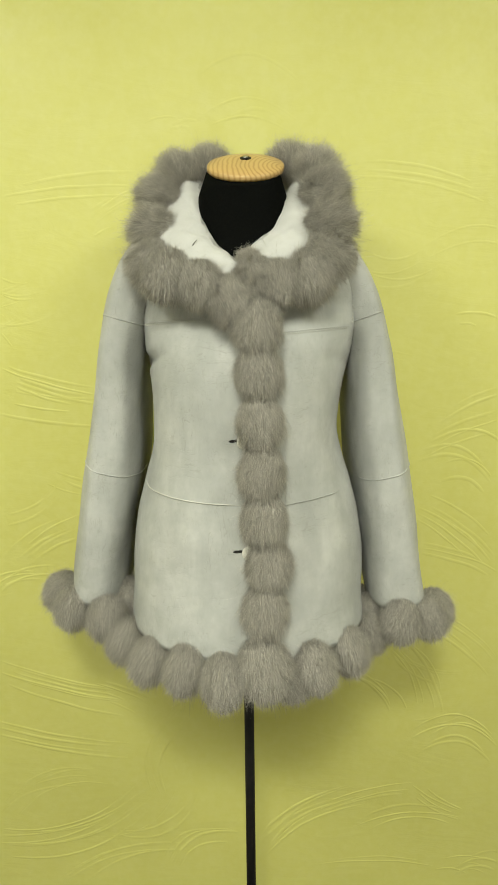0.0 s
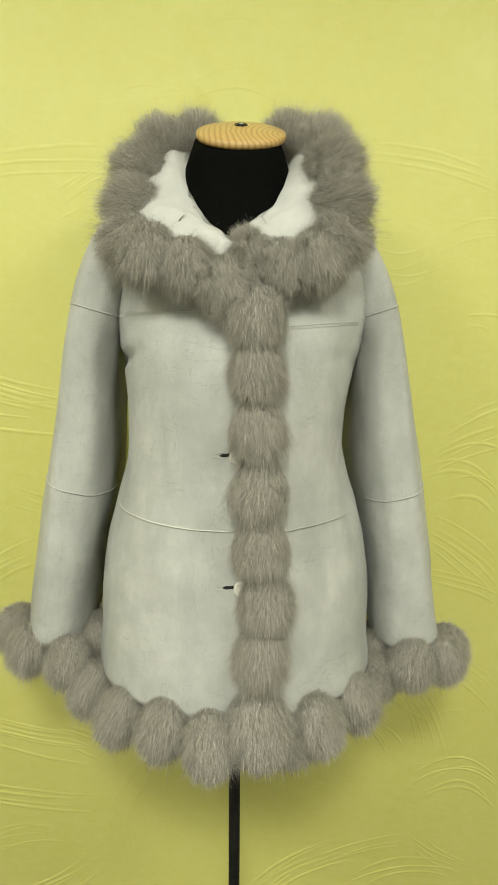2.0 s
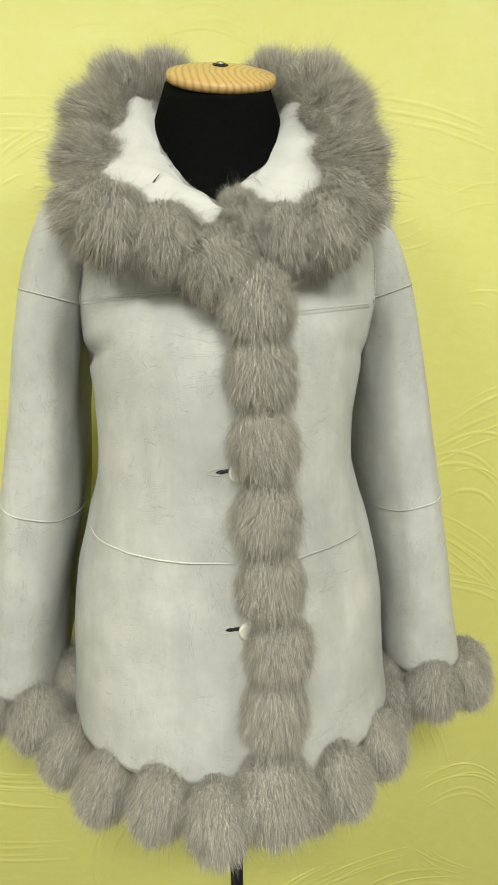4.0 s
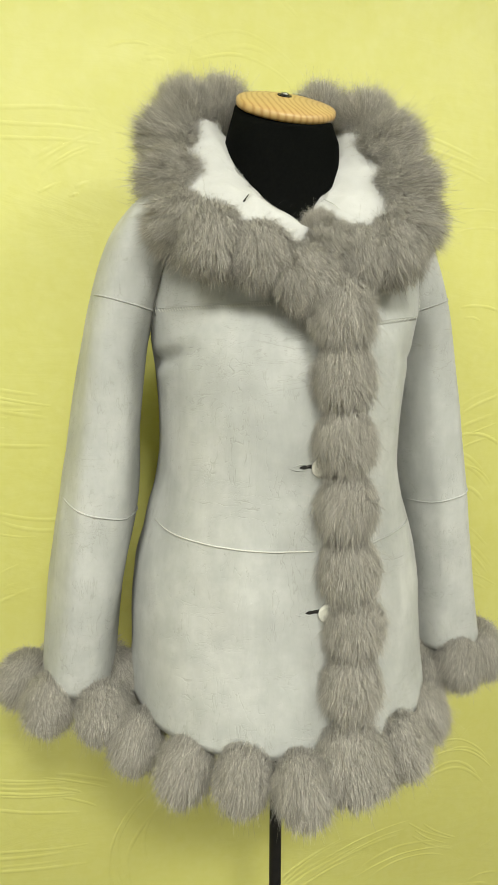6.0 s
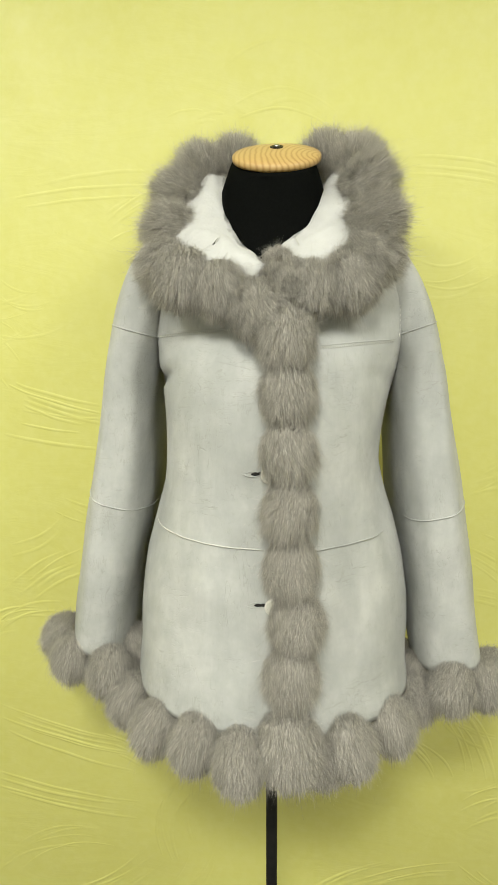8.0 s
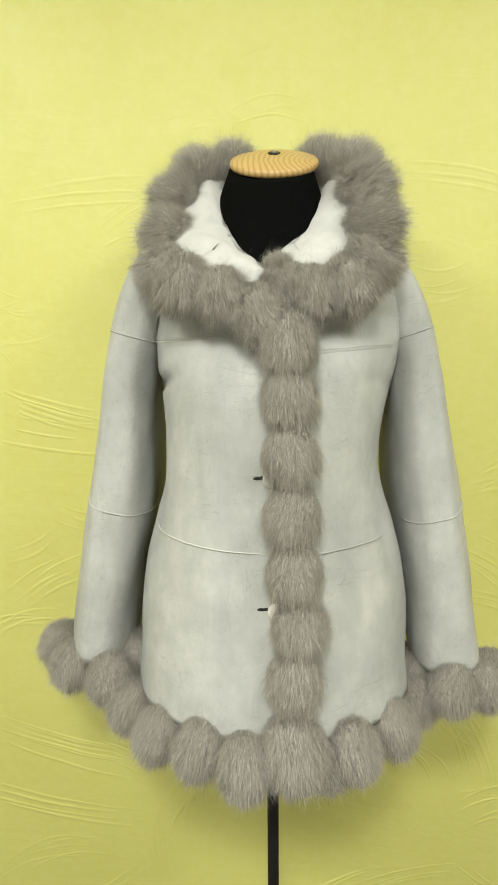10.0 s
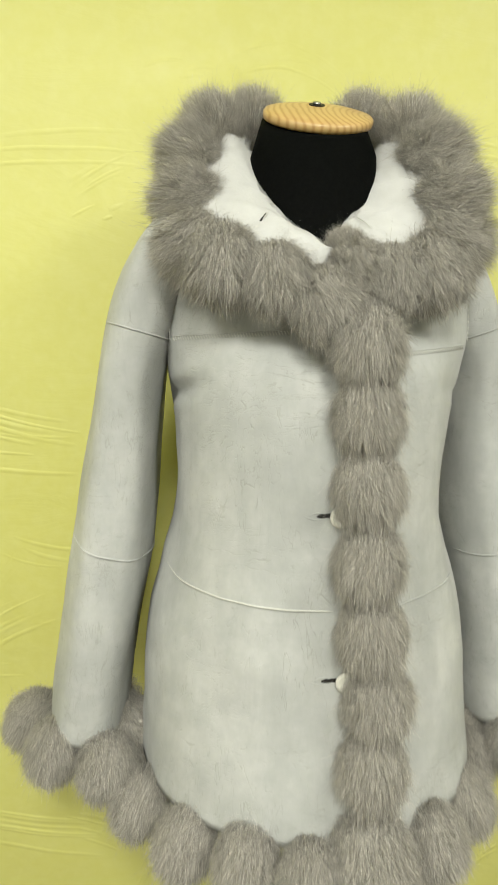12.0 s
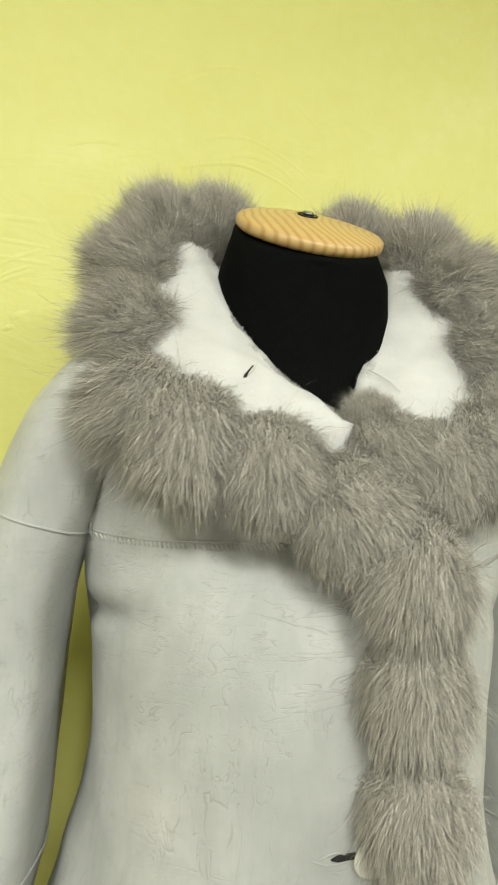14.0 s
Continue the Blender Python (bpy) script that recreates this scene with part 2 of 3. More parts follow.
MARKS = ([], [])


def strokes(x0, z0, x1, z1, bulge, count, gap, bold=0.95):
    """A fan of trowel marks side by side."""
    rnd = random.Random(round(1000 * (x0 + 3 * z0)))
    d = Vector((x1 - x0, z1 - z0)).normalized()
    for k in range(count):
        o = (k - (count - 1) / 2) * gap * rnd.uniform(0.7, 1.3)
        near, far = rnd.uniform(-0.02, 0.05), rnd.uniform(-0.02, 0.05)
        spread = rnd.uniform(0.8, 1.5)
        ribbon(*MARKS, x0 - d.y * o + d.x * near, z0 + d.x * o + d.y * near, x1 - d.y * o * spread - d.x * far, z1 + d.x * o * spread - d.y * far,
               bulge * rnd.uniform(0.85, 1.15), rnd.uniform(0.008, 0.014), rnd.uniform(0.0008, 0.0016) * bold * (0.55 if z0 > 1.4 else 0.88))


strokes(-0.501, 1.254, -0.317, 1.201, -0.03, 5, 0.0103)
strokes(-0.506, 1.195, -0.319, 1.166, -0.02, 3, 0.0253)
strokes(-0.514, 0.846, -0.363, 0.938, 0.06, 5, 0.0115)
strokes(-0.517, 0.940, -0.399, 1.013, -0.10, 2, 0.0207)
strokes(-0.601, 0.689, -0.430, 0.832, 0.25, 5, 0.0103)
strokes(-0.548, 0.594, -0.301, 0.528, -0.03, 6, 0.0092)
strokes(-0.599, 0.454, -0.295, 0.393, -0.03, 4, 0.0126)
strokes(-0.150, 0.498, -0.215, 0.288, -0.18, 5, 0.0103)
strokes(-0.587, 0.156, -0.235, 0.296, -0.12, 7, 0.0115)
strokes(-0.448, 0.044, -0.161, 0.135, 0.10, 4, 0.0138)
strokes(0.005, 0.125, 0.248, 0.283, 0.10, 6, 0.0092)
strokes(0.144, 0.224, 0.353, 0.282, 0.05, 3, 0.0115)
strokes(0.251, 0.184, 0.462, 0.205, 0.12, 3, 0.0161)
strokes(0.367, 0.414, 0.542, 0.390, 0.25, 5, 0.0149)
strokes(0.379, 0.281, 0.501, 0.204, -0.05, 4, 0.0115)
strokes(0.369, 0.955, 0.500, 0.853, 0.06, 6, 0.0103)
strokes(0.364, 1.070, 0.525, 1.020, 0.22, 5, 0.0161)
strokes(0.357, 1.082, 0.527, 1.151, 0.04, 3, 0.0184)
strokes(0.389, 1.152, 0.523, 1.208, 0.05, 2, 0.0184)
strokes(0.301, 0.679, 0.409, 0.485, 0.10, 5, 0.0103)
strokes(0.216, 0.585, 0.333, 0.486, 0.12, 4, 0.0103)
strokes(0.354, 0.874, 0.514, 0.821, 0.05, 3, 0.0126)
strokes(0.442, 0.057, 0.602, 0.079, 0.20, 3, 0.0138)
strokes(-0.471, 1.586, -0.201, 1.603, 0.03, 3, 0.0161)
strokes(0.216, 1.628, 0.454, 1.585, 0.05, 3, 0.0138)
strokes(0.379, 1.355, 0.492, 1.337, 0.08, 2, 0.0184)
strokes(-0.203, 0.088, -0.041, 0.180, 0.20, 4, 0.0115)
strokes(0.311, 0.732, 0.541, 0.595, 0.10, 4, 0.0161)
strokes(-0.126, 1.752, 0.121, 1.753, 0.20, 2, 0.0595)
strokes(-0.067, 1.718, 0.086, 1.702, 0.15, 2, 0.0210)
strokes(-0.183, 1.703, -0.100, 1.715, 0.10, 3, 0.0084)
strokes(-0.282, 1.557, -0.215, 1.598, 0.05, 5, 0.0070)
strokes(-0.283, 1.506, -0.221, 1.533, 0.03, 3, 0.0098)
rnd = random.Random(5)
for k in range(70):                               # the rest of the wall, out to its edges
    sx, sz, ang = rnd.uniform(X0, X1), rnd.uniform(0.05, ZC), rnd.uniform(-0.7, 0.7)
    if -0.62 < sx < 0.55 and 0.0 < sz < 1.85:
        continue
    size = rnd.uniform(0.15, 0.3)
    ex, ez = sx + size * math.cos(ang), sz + size * math.sin(ang)
    if ex < X1 - 0.05 and 0.05 < ez < ZC - 0.05:
        strokes(sx, sz, ex, ez, rnd.uniform(-0.2, 0.2), rnd.randint(3, 6), rnd.uniform(0.009, 0.015))
rnd = random.Random(17)
for k in range(34):                               # fainter marks between the bold ones
    sx, sz, ang = rnd.uniform(-0.75, 0.55), rnd.uniform(0.05, 1.5), rnd.uniform(-0.6, 0.6)
    size = rnd.uniform(0.10, 0.26)
    strokes(sx, sz, sx + size * math.cos(ang), sz + size * math.sin(ang), rnd.uniform(-0.22, 0.22), rnd.randint(2, 5), rnd.uniform(0.010, 0.018), 0.55)
tagged(part("trowel_marks", mesh_of("trowel_marks", *MARKS), PLASTER, wall_back), kind="stuff")

# ---- the dress form ----
LIFT = 0.13                                      # heights below are counted from here
BODY = pose(-0.007, 0.950, LIFT, 0, 0, -4)       # the form stands turned a little
INV = pose(-0.007, 0.950, 0.0, 0, 0, -4).inverted()


def oval(z, a, bf, bb, power=2.12, n=72, cx=0.0, cy=0.0):
    """A ring at height z: half width a, depth bf to the front and bb to the back."""
    out = []
    for t in np.linspace(0, 2 * np.pi, n, endpoint=False):
        c, s = np.cos(t), np.sin(t)
        b = bb if s > 0 else bf
        out.append((cx + a * np.sign(c) * abs(c) ** (2 / power), cy + b * np.sign(s) * abs(s) ** (2 / power), z))
    return np.array(out)


def mannequin():
    rows = [(0.74, 0.145, 0.120, 0.090), (0.85, 0.150, 0.128, 0.095), (0.95, 0.132, 0.112, 0.085), (1.03, 0.124, 0.110, 0.082),
            (1.12, 0.128, 0.108, 0.085), (1.20, 0.130, 0.086, 0.085), (1.27, 0.128, 0.076, 0.080), (1.305, 0.100, 0.068, 0.074),
            (1.33, 0.075, 0.058, 0.068), (1.365, 0.069, 0.056, 0.064), (1.40, 0.067, 0.055, 0.060)]
    fine = spline([(a, bf, bb, z) for z, a, bf, bb in rows], 44)
    rings = [oval(z, a, bf, bb, 2.15) for a, bf, bb, z in fine]
    # the neck ends in a plane that slopes to the front
    for k, lift in ((0.35, 0.014), (0.7, 0.026), (1.0, 0.036)):
        ring = oval(0.0, 0.067 - 0.012 * k, 0.055 - 0.001 * k, 0.060 - 0.006 * k, 2.1)
        rings.append(np.array([(x, y - 0.002 * k, 1.40 + lift + y * np.tan(radians(30)) * k) for x, y, _ in ring]))
    return loft("mannequin", rings, True, True, True)


form = part("mannequin", mannequin(), BLACK)
form.matrix_world = BODY
tagged(form, "black cloth covered tailor's torso standing on a steel pole", "mannequin")

stand = tagged(new("mannequin_stand"), "black enamelled steel pole stand under the torso", "stand")
stand.matrix_world = BODY


def cylinder(r, z0, z1, seg=32, bevel=0.0):
    bm = bmesh.new()
    bmesh.ops.create_cone(bm, cap_ends=True, segments=seg, radius1=r, radius2=r, depth=z1 - z0, matrix=Matrix.Translation((0, 0, (z0 + z1) / 2)))
    if bevel:
        bmesh.ops.bevel(bm, geom=[e for e in bm.edges if abs(e.verts[0].co.z - e.verts[1].co.z) < 1e-6], offset=bevel, segments=3, affect="EDGES")
    for f in bm.faces:
        f.smooth = len(f.verts) == 4
    return bm


part("pole", cylinder(0.0088, 0.02 - LIFT, 0.745), ENAMEL, stand)
part("base_plate", cylinder(0.15, -LIFT, 0.022 - LIFT, 48, 0.006), ENAMEL, stand)
part("collar_ring", cylinder(0.016, 0.715, 0.742, 24, 0.003), ENAMEL, stand)

# the wooden cap that closes the neck
CAP = pose(-0.002, 0.949, 1.4455 + LIFT, 30, 0, 0)
cap = tagged(new("neck_cap"), "varnished pine disc on top of the torso's neck", "neck cap")
cap.matrix_world = CAP


def disc():
    n, rings = 64, []
    for r, z in ((0.0560, -0.0075), (0.0578, -0.0062), (0.0585, -0.003), (0.0582, 0.0), (0.0565, 0.0018), (0.046, 0.0040), (0.030, 0.0058),
                 (0.016, 0.0066)):
        rings.append([(r * np.cos(t), r * np.sin(t), z) for t in np.linspace(0, 2 * np.pi, n, endpoint=False)])
    return loft("wooden_disc", rings, True, True, True)


part("wooden_disc", disc(), WOOD, cap)
nut = part("nut", cylinder(0.0048, 0.0, 0.0026, 6, 0.0006), STEEL, cap, "nickel steel nut")
nut.location = (0.0, 0.012, 0.0072)
washer = part("washer", cylinder(0.0085, 0.0, 0.0010, 28), ENAMEL, cap, "dark recessed washer")
washer.location = (0.0, 0.012, 0.0066)

# ---- the coat ----
coat = tagged(new("coat"), "pale grey sheepskin coat with taupe fox fur ball trim", "coat")
coat.matrix_world = BODY
HEM = 0.735
BODY_ROWS = [(HEM, 0.198, 0.184, 0.145), (0.78, 0.194, 0.176, 0.137), (0.84, 0.192, 0.165, 0.127), (0.90, 0.184, 0.158, 0.115),
             (0.96, 0.169, 0.150, 0.105), (1.02, 0.153, 0.145, 0.100), (1.10, 0.150, 0.142, 0.102), (1.17, 0.156, 0.125, 0.104),
             (1.22, 0.160, 0.102, 0.102), (1.27, 0.160, 0.086, 0.096), (1.305, 0.150, 0.078, 0.090), (1.332, 0.130, 0.075, 0.083),
             (1.352, 0.098, 0.066, 0.076)]
BODY_FINE = spline([(a, bf, bb, z) for z, a, bf, bb in BODY_ROWS], 90)


def dent(x, y, z, amount=0.0045):
    """How far the leather stands out or in at a place: soft uneven folds, and creases from the armholes to the bust."""
    d = noise.noise(Vector((x * 14, y * 14, z * 7))) * amount + noise.noise(Vector((x * 34, y * 34, z * 26 + 5))) * amount * 0.3
    if y < 0:
        fold = abs(z - 1.160 + 0.4 * (abs(x) - 0.14)) / 0.009
        d -= (0.009 if x < 0 else 0.003) * math.exp(-fold * fold) * min(1, max(0, (abs(x) - 0.108) / 0.03))
    return d


def set_back(z):
    """How far behind the axis the coat is widest."""
    return 0.022 * min(1, max(0, (1.22 - z) / 0.12))


def fuller(x, z):
    """How much wider the coat is under the armhole on the buttoned side."""
    return 1 + 0.085 * min(1, max(0, (z - 1.05) / 0.16)) * min(1, max(0, (1.345 - z) / 0.05)) if x > 0 else 1.0


def skin(x, z, out=0.0):
    """The place on the coat's front at x and height z, out metres proud of it."""
    k = np.interp(z, BODY_FINE[:, 3], np.arange(len(BODY_FINE)))
    a, bf = (np.interp(k, np.arange(len(BODY_FINE)), BODY_FINE[:, i]) for i in range(2))
    u = min(abs(x) / (a * fuller(x, z)), 0.999)
    y = set_back(z) - (bf + set_back(z)) * (1 - u**2.12) ** (1 / 2.12)
    d, r = dent(x, y, z) + out, math.hypot(x, y)
    return np.array((x + d * x / r, y + d * y / r, z))


def crumple(ring):
    out = []
    for x, y, z in ring:
        x *= fuller(x, z)
        d, r = dent(x, y, z), math.hypot(x, y) or 1
        out.append((x + d * x / r, y + d * y / r, z))
    return np.array(out)


def coat_body():
    rings = [crumple(oval(z, a, bf + set_back(z), bb - 0.3 * set_back(z), 2.12, 120, 0.0, set_back(z))) for a, bf, bb, z in BODY_FINE]
    inner = [np.column_stack([r[:, 0] * 0.965, r[:, 1] * 0.965, r[:, 2] + 0.001]) for r in rings[:14]]
    me = loft("body", inner[::-1] + rings, True, False, False)
    bm = bmesh.new()
    bm.from_mesh(me)
    # the open neck
    gone = [f for f in bm.faces if (lambda p: p.z > 1.262 + 0.25 * abs(p.x) and p.y < -0.02 and abs(p.x) < 0.105)(f.calc_center_median())]
    bmesh.ops.delete(bm, geom=gone, context="FACES")
    bm.to_mesh(me)
    bm.free()
    return me


body = part("body", coat_body(), LEATHER, coat)

SLEEVES = {"left": [(-0.090, 0.966, 1.345, 0.022, 0.046), (-0.128, 0.966, 1.334, 0.028, 0.056), (-0.157, 0.968, 1.306, 0.033, 0.062),
                    (-0.182, 0.975, 1.258, 0.037, 0.066), (-0.200, 0.983, 1.20, 0.038, 0.072), (-0.216, 0.993, 1.10, 0.042, 0.081),
                    (-0.233, 0.999, 0.98, 0.048, 0.087), (-0.252, 1.006, 0.88, 0.048, 0.094), (-0.270, 1.000, 0.752, 0.046, 0.084)],
           "right": [(0.078, 0.962, 1.345, 0.022, 0.046), (0.112, 0.963, 1.332, 0.028, 0.056), (0.139, 0.967, 1.304, 0.033, 0.064),
                     (0.166, 0.976, 1.256, 0.036, 0.072), (0.186, 0.984, 1.20, 0.037, 0.080), (0.203, 0.988, 1.10, 0.041, 0.086),
                     (0.218, 0.983, 0.98, 0.047, 0.084), (0.233, 0.971, 0.88, 0.047, 0.073), (0.249, 0.952, 0.750, 0.046, 0.052)]}


def sleeve_frame(rows, count):
    """Rows along the arm with the direction across it, away from the body."""
    fine = spline(rows, count)
    deep = np.clip((1.27 - fine[:, 2]) / 0.08, 0, 1) * np.clip((fine[:, 2] - 0.76) / 0.08, 0, 1)
    fine[:, 1] += 0.020 * deep                  # the sleeve is fuller at the back
    fine[:, 4] += 0.020 * deep
    way = np.gradient(fine[:, :3], axis=0)
    way /= np.linalg.norm(way, axis=1)[:, None]
    across = np.cross(np.array((0.0, 1.0, 0.0)), way)
    across /= np.linalg.norm(across, axis=1)[:, None]
    return fine, across


def local(points):
    return np.array([INV @ Vector(p) for p in points])


def arm_ring(row, u, turns, out=0.0):
    """Places round the arm at one row of it, with the same soft folds for the sleeve and its seams."""
    ring = []
    for t in turns:
        c, q = np.cos(t), np.sin(t)
        wide = row[3] * (1 + 0.17 * q * min(1, max(0, (1.28 - row[2]) / 0.1)))    # fuller towards the back
        side = u * (wide * np.sign(c) * abs(c) ** 0.64) + np.array((0, row[4] * np.sign(q) * abs(q) ** 0.64, 0))
        p = row[:3] + side
        d = noise.noise(Vector((p[0] * 26, p[1] * 26, p[2] * 9))) * 0.004 + out
        ring.append(p + side / np.linalg.norm(side) * d)
    return np.array(ring)


def sleeve(rows):
    fine, across = sleeve_frame(rows, 80)
    turns = np.linspace(0, 2 * np.pi, 56, endpoint=False)
    rings = [local(arm_ring(row, u, turns)) for row, u in zip(fine, across)]
    inner = []
    for r in rings[-10:]:
        c = r.mean(0)
        inner.append(c + (r - c) * 0.93)
    return loft("sleeve", rings + inner[::-1], True, True, False)


# ---- fur ----
FURS = []


def fur_mesh(seed, strands=14000, square=2.0, lie=0.78, long=1.0, locks=320, gather=0.26):
    """A unit ball of tapered hairs over a core, gathered into locks; the hair lies down towards -z. square: 2 is round, more is like a cushion."""
    rng = np.random.default_rng(seed)

    def unit(w):
        return w / np.linalg.norm(w, axis=1)[:, None]

    v = unit(rng.normal(size=(strands, 3)))
    shape = 1 / (abs(v) ** square).sum(1) ** (1 / square)
    flow = np.array((0.0, 0.0, -1.0))
    heads = unit(rng.normal(size=(locks, 3)))
    lock = np.argmax(v @ heads.T, axis=1)
    lean = rng.normal(size=(locks, 3)) * 0.17
    reach = 0.90 + 0.25 * rng.random(locks)             # some locks stand out, others lie low
    guard = rng.random(strands) > 0.62                  # long coarse hairs over the fine down
    stray = rng.random(strands) > 0.90
    length = long * (0.28 + 0.16 * rng.random(strands)) * reach[lock] * np.where(guard, 1.0 + 0.5 * rng.random(strands), 1.0) * np.where(stray, 1.5, 1.0)
    width = np.where(guard, 0.0078, 0.0058) * (0.75 + 0.6 * rng.random(strands)) * np.where(stray, 0.6, 1.0)
    root = v * (shape * (0.70 + 0.06 * rng.random(strands)))[:, None]
    free = rng.normal(size=(strands, 3)) * np.where(stray, 0.40, 0.15)[:, None]
    d0 = unit(v * 0.85 + flow * 0.4 * lie + free)
    d1 = unit(v * 0.46 + flow * lie + lean[lock] + free)
    d2 = unit(v * 0.30 + flow * lie * 1.25 + lean[lock] * 1.3 + free * 1.7 + rng.normal(size=(strands, 3)) * 0.12)
    mid = root + d0 * (0.42 * length)[:, None]
    low = mid + d1 * (0.36 * length)[:, None]
    tip = low + d2 * (0.36 * length)[:, None]
    # the hairs of a lock draw together towards its tip
    count = np.maximum(np.bincount(lock, minlength=locks), 1)[:, None]
    pull = np.where(stray, 0.1, gather)[:, None] * (0.6 + 0.6 * rng.random((strands, 1)))
    for line, share in ((low, 0.45), (tip, 1.0)):
        centre = np.column_stack([np.bincount(lock, line[:, k], minlength=locks) for k in range(3)]) / count
        line += (centre[lock] - line) * pull * share
    side = np.cross(d0 + d1, v) + rng.normal(size=(strands, 3)) * 0.18
    side *= (width / np.linalg.norm(side, axis=1) / 2)[:, None]
    verts = np.concatenate([root - side, root + side, mid - side, mid + side, low - side * 0.7, low + side * 0.7, tip])
    n = strands
    i = np.arange(n)
    quads = np.concatenate([np.column_stack([i, i + n, i + 3 * n, i + 2 * n]), np.column_stack([i + 2 * n, i + 3 * n, i + 5 * n, i + 4 * n])])
    tris = np.column_stack([i + 4 * n, i + 5 * n, i + 6 * n])
    # the dense underfur
    u, w = 20, 12
    core = [Vector((np.sin(q) * np.cos(a), np.sin(q) * np.sin(a), np.cos(q))) for q in np.linspace(0.02, np.pi - 0.02, w)
            for a in np.linspace(0, 2 * np.pi, u, endpoint=False)]
    core = np.array([tuple(p * (0.74 / sum(abs(k) ** square for k in p) ** (1 / square) * (1 + 0.10 * noise.noise(p * 2.2 + Vector((seed, 0, 0)))))) for p in core])
    base = len(verts)
    cq = [(base + r * u + k, base + r * u + (k + 1) % u, base + (r + 1) * u + (k + 1) % u, base + (r + 1) * u + k) for r in range(w - 1) for k in range(u)]
    verts = np.concatenate([verts, core])
    return mesh_of("fur_ball", verts.tolist(), quads.tolist() + tris.tolist() + cq)


FUR_MESHES = [fur_mesh(s) for s in range(6)]
FLUFFY = [fur_mesh(s, 14000, 2.0, 0.5, 1.55, 220, 0.22) for s in (31, 32, 33)]
SHAGGY = [fur_mesh(s, 15000, 2.0, 0.72, 1.25, 240, 0.30) for s in (41, 42, 43)]
FAR_MESHES = [fur_mesh(s, 3000) for s in (11, 12)]
CUSHIONS = [fur_mesh(s, 14000, 2.3, 0.85, 1.18, 300, 0.28) for s in (21, 22, 23, 24)]
for me in FUR_MESHES + FAR_MESHES + CUSHIONS + FLUFFY + SHAGGY:
    me.materials.append(FUR)


def fur_ball(parent, place, size, flow=(0, 0, -1), front=(0, -1, 0), far=False, cushion=False, fluffy=False, shaggy=False):
    """One fur ball at a place in the room; its hair lies along flow."""
    place = Vector(place)
    z = -Vector(flow).normalized()
    x = Vector(front).cross(z)
    x = x.normalized() if x.length > 1e-3 else Vector((1, 0, 0))
    y = z.cross(x)
    k = len(FURS)
    turn = Matrix((x, y, z)).transposed().to_4x4()
    rnd = random.Random(k)
    spin = pose(0, 0, 0, rnd.uniform(-8, 8), rnd.uniform(-8, 8), rnd.choice((0, 180)) + rnd.uniform(-15, 15))
    ob = new("fur_ball", SHAGGY[k % 3] if shaggy else FLUFFY[k % 3] if fluffy else CUSHIONS[k % 4] if cushion else FAR_MESHES[k % 2] if far else FUR_MESHES[k % 6])
    ob.parent = parent
    ob.matrix_basis = INV @ Matrix.Translation(place) @ turn @ Matrix.Diagonal((*size, 1)) @ spin
    FURS.append(ob)
    return ob


def sign(rows):
    return -1 if rows[-1][0] < 0 else 1


# sleeves with the fur balls round their cuffs
CUFFS = {"left": ((-0.241, 0.908, 0.738), (-0.304, 0.938, 0.742), (-0.338, 0.992, 0.748), (-0.300, 1.022, 0.742), (-0.240, 1.025, 0.742), (-0.214, 0.968, 0.744)),
         "right": ((0.243, 0.896, 0.733), (0.294, 0.914, 0.731), (0.318, 0.958, 0.722), (0.278, 0.995, 0.722), (0.226, 0.990, 0.722), (0.206, 0.945, 0.722))}
for side, rows in SLEEVES.items():
    arm = part("sleeve", sleeve(rows), LEATHER, coat)
    middle = sum((Vector(p) for p in CUFFS[side]), Vector()) / 6
    for k, spot in enumerate(CUFFS[side]):
        out = (Vector(spot) - middle).normalized()
        fur_ball(arm, spot, (0.036, 0.035, 0.039), out * 0.35 + Vector((0, 0, -1)), out, k in (3, 4))
    fine, across = sleeve_frame(rows, 2400)
    # welted seams across the upper arm and the elbow
    for z, slope in ((1.220, 0.0), (0.979 if side == "left" else 0.972, 0.006)):
        arc = []
        for t in np.linspace(0.12, 1.15, 36) * -np.pi * 0.9:
            k = np.argmin(abs(fine[:, 2] - z - slope * np.cos(t) * -sign(rows)))
            arc.append(arm_ring(fine[k], across[k], [t], 0.0004)[0])
        part("seam", tube("seam", local(arc), 0.0010, 6), LEATHER, arm)

# fur down the front edge and along the hem
PLACKET = [(0.012, 0.802, 1.206), (0.014, 0.800, 1.146), (0.014, 0.795, 1.079), (0.016, 0.789, 1.011), (0.018, 0.783, 0.945), (0.025, 0.779, 0.880),
           (0.019, 0.770, 0.817)]
for k, spot in enumerate(PLACKET):
    fur_ball(coat, spot, (0.0335, 0.029, 0.038), (0.0, -0.12, -1), cushion=k > 0, shaggy=k == 0)
fur_ball(coat, (0.016, 0.757, 0.736), (0.043, 0.036, 0.048), (0, -0.15, -1))
for spot in ((-0.041, 0.751, 0.721), (-0.097, 0.784, 0.720), (-0.154, 0.822, 0.712), (-0.202, 0.880, 0.713), (0.055, 0.785, 0.708),
             (0.089, 0.779, 0.724), (0.147, 0.831, 0.720), (0.194, 0.910, 0.708)):
    out = (Vector(spot) - Vector((-0.007, 0.95, 0.71))).normalized()
    fur_ball(coat, spot, (0.035, 0.034, 0.040), out * 0.3 + Vector((0, 0, -1)), out)
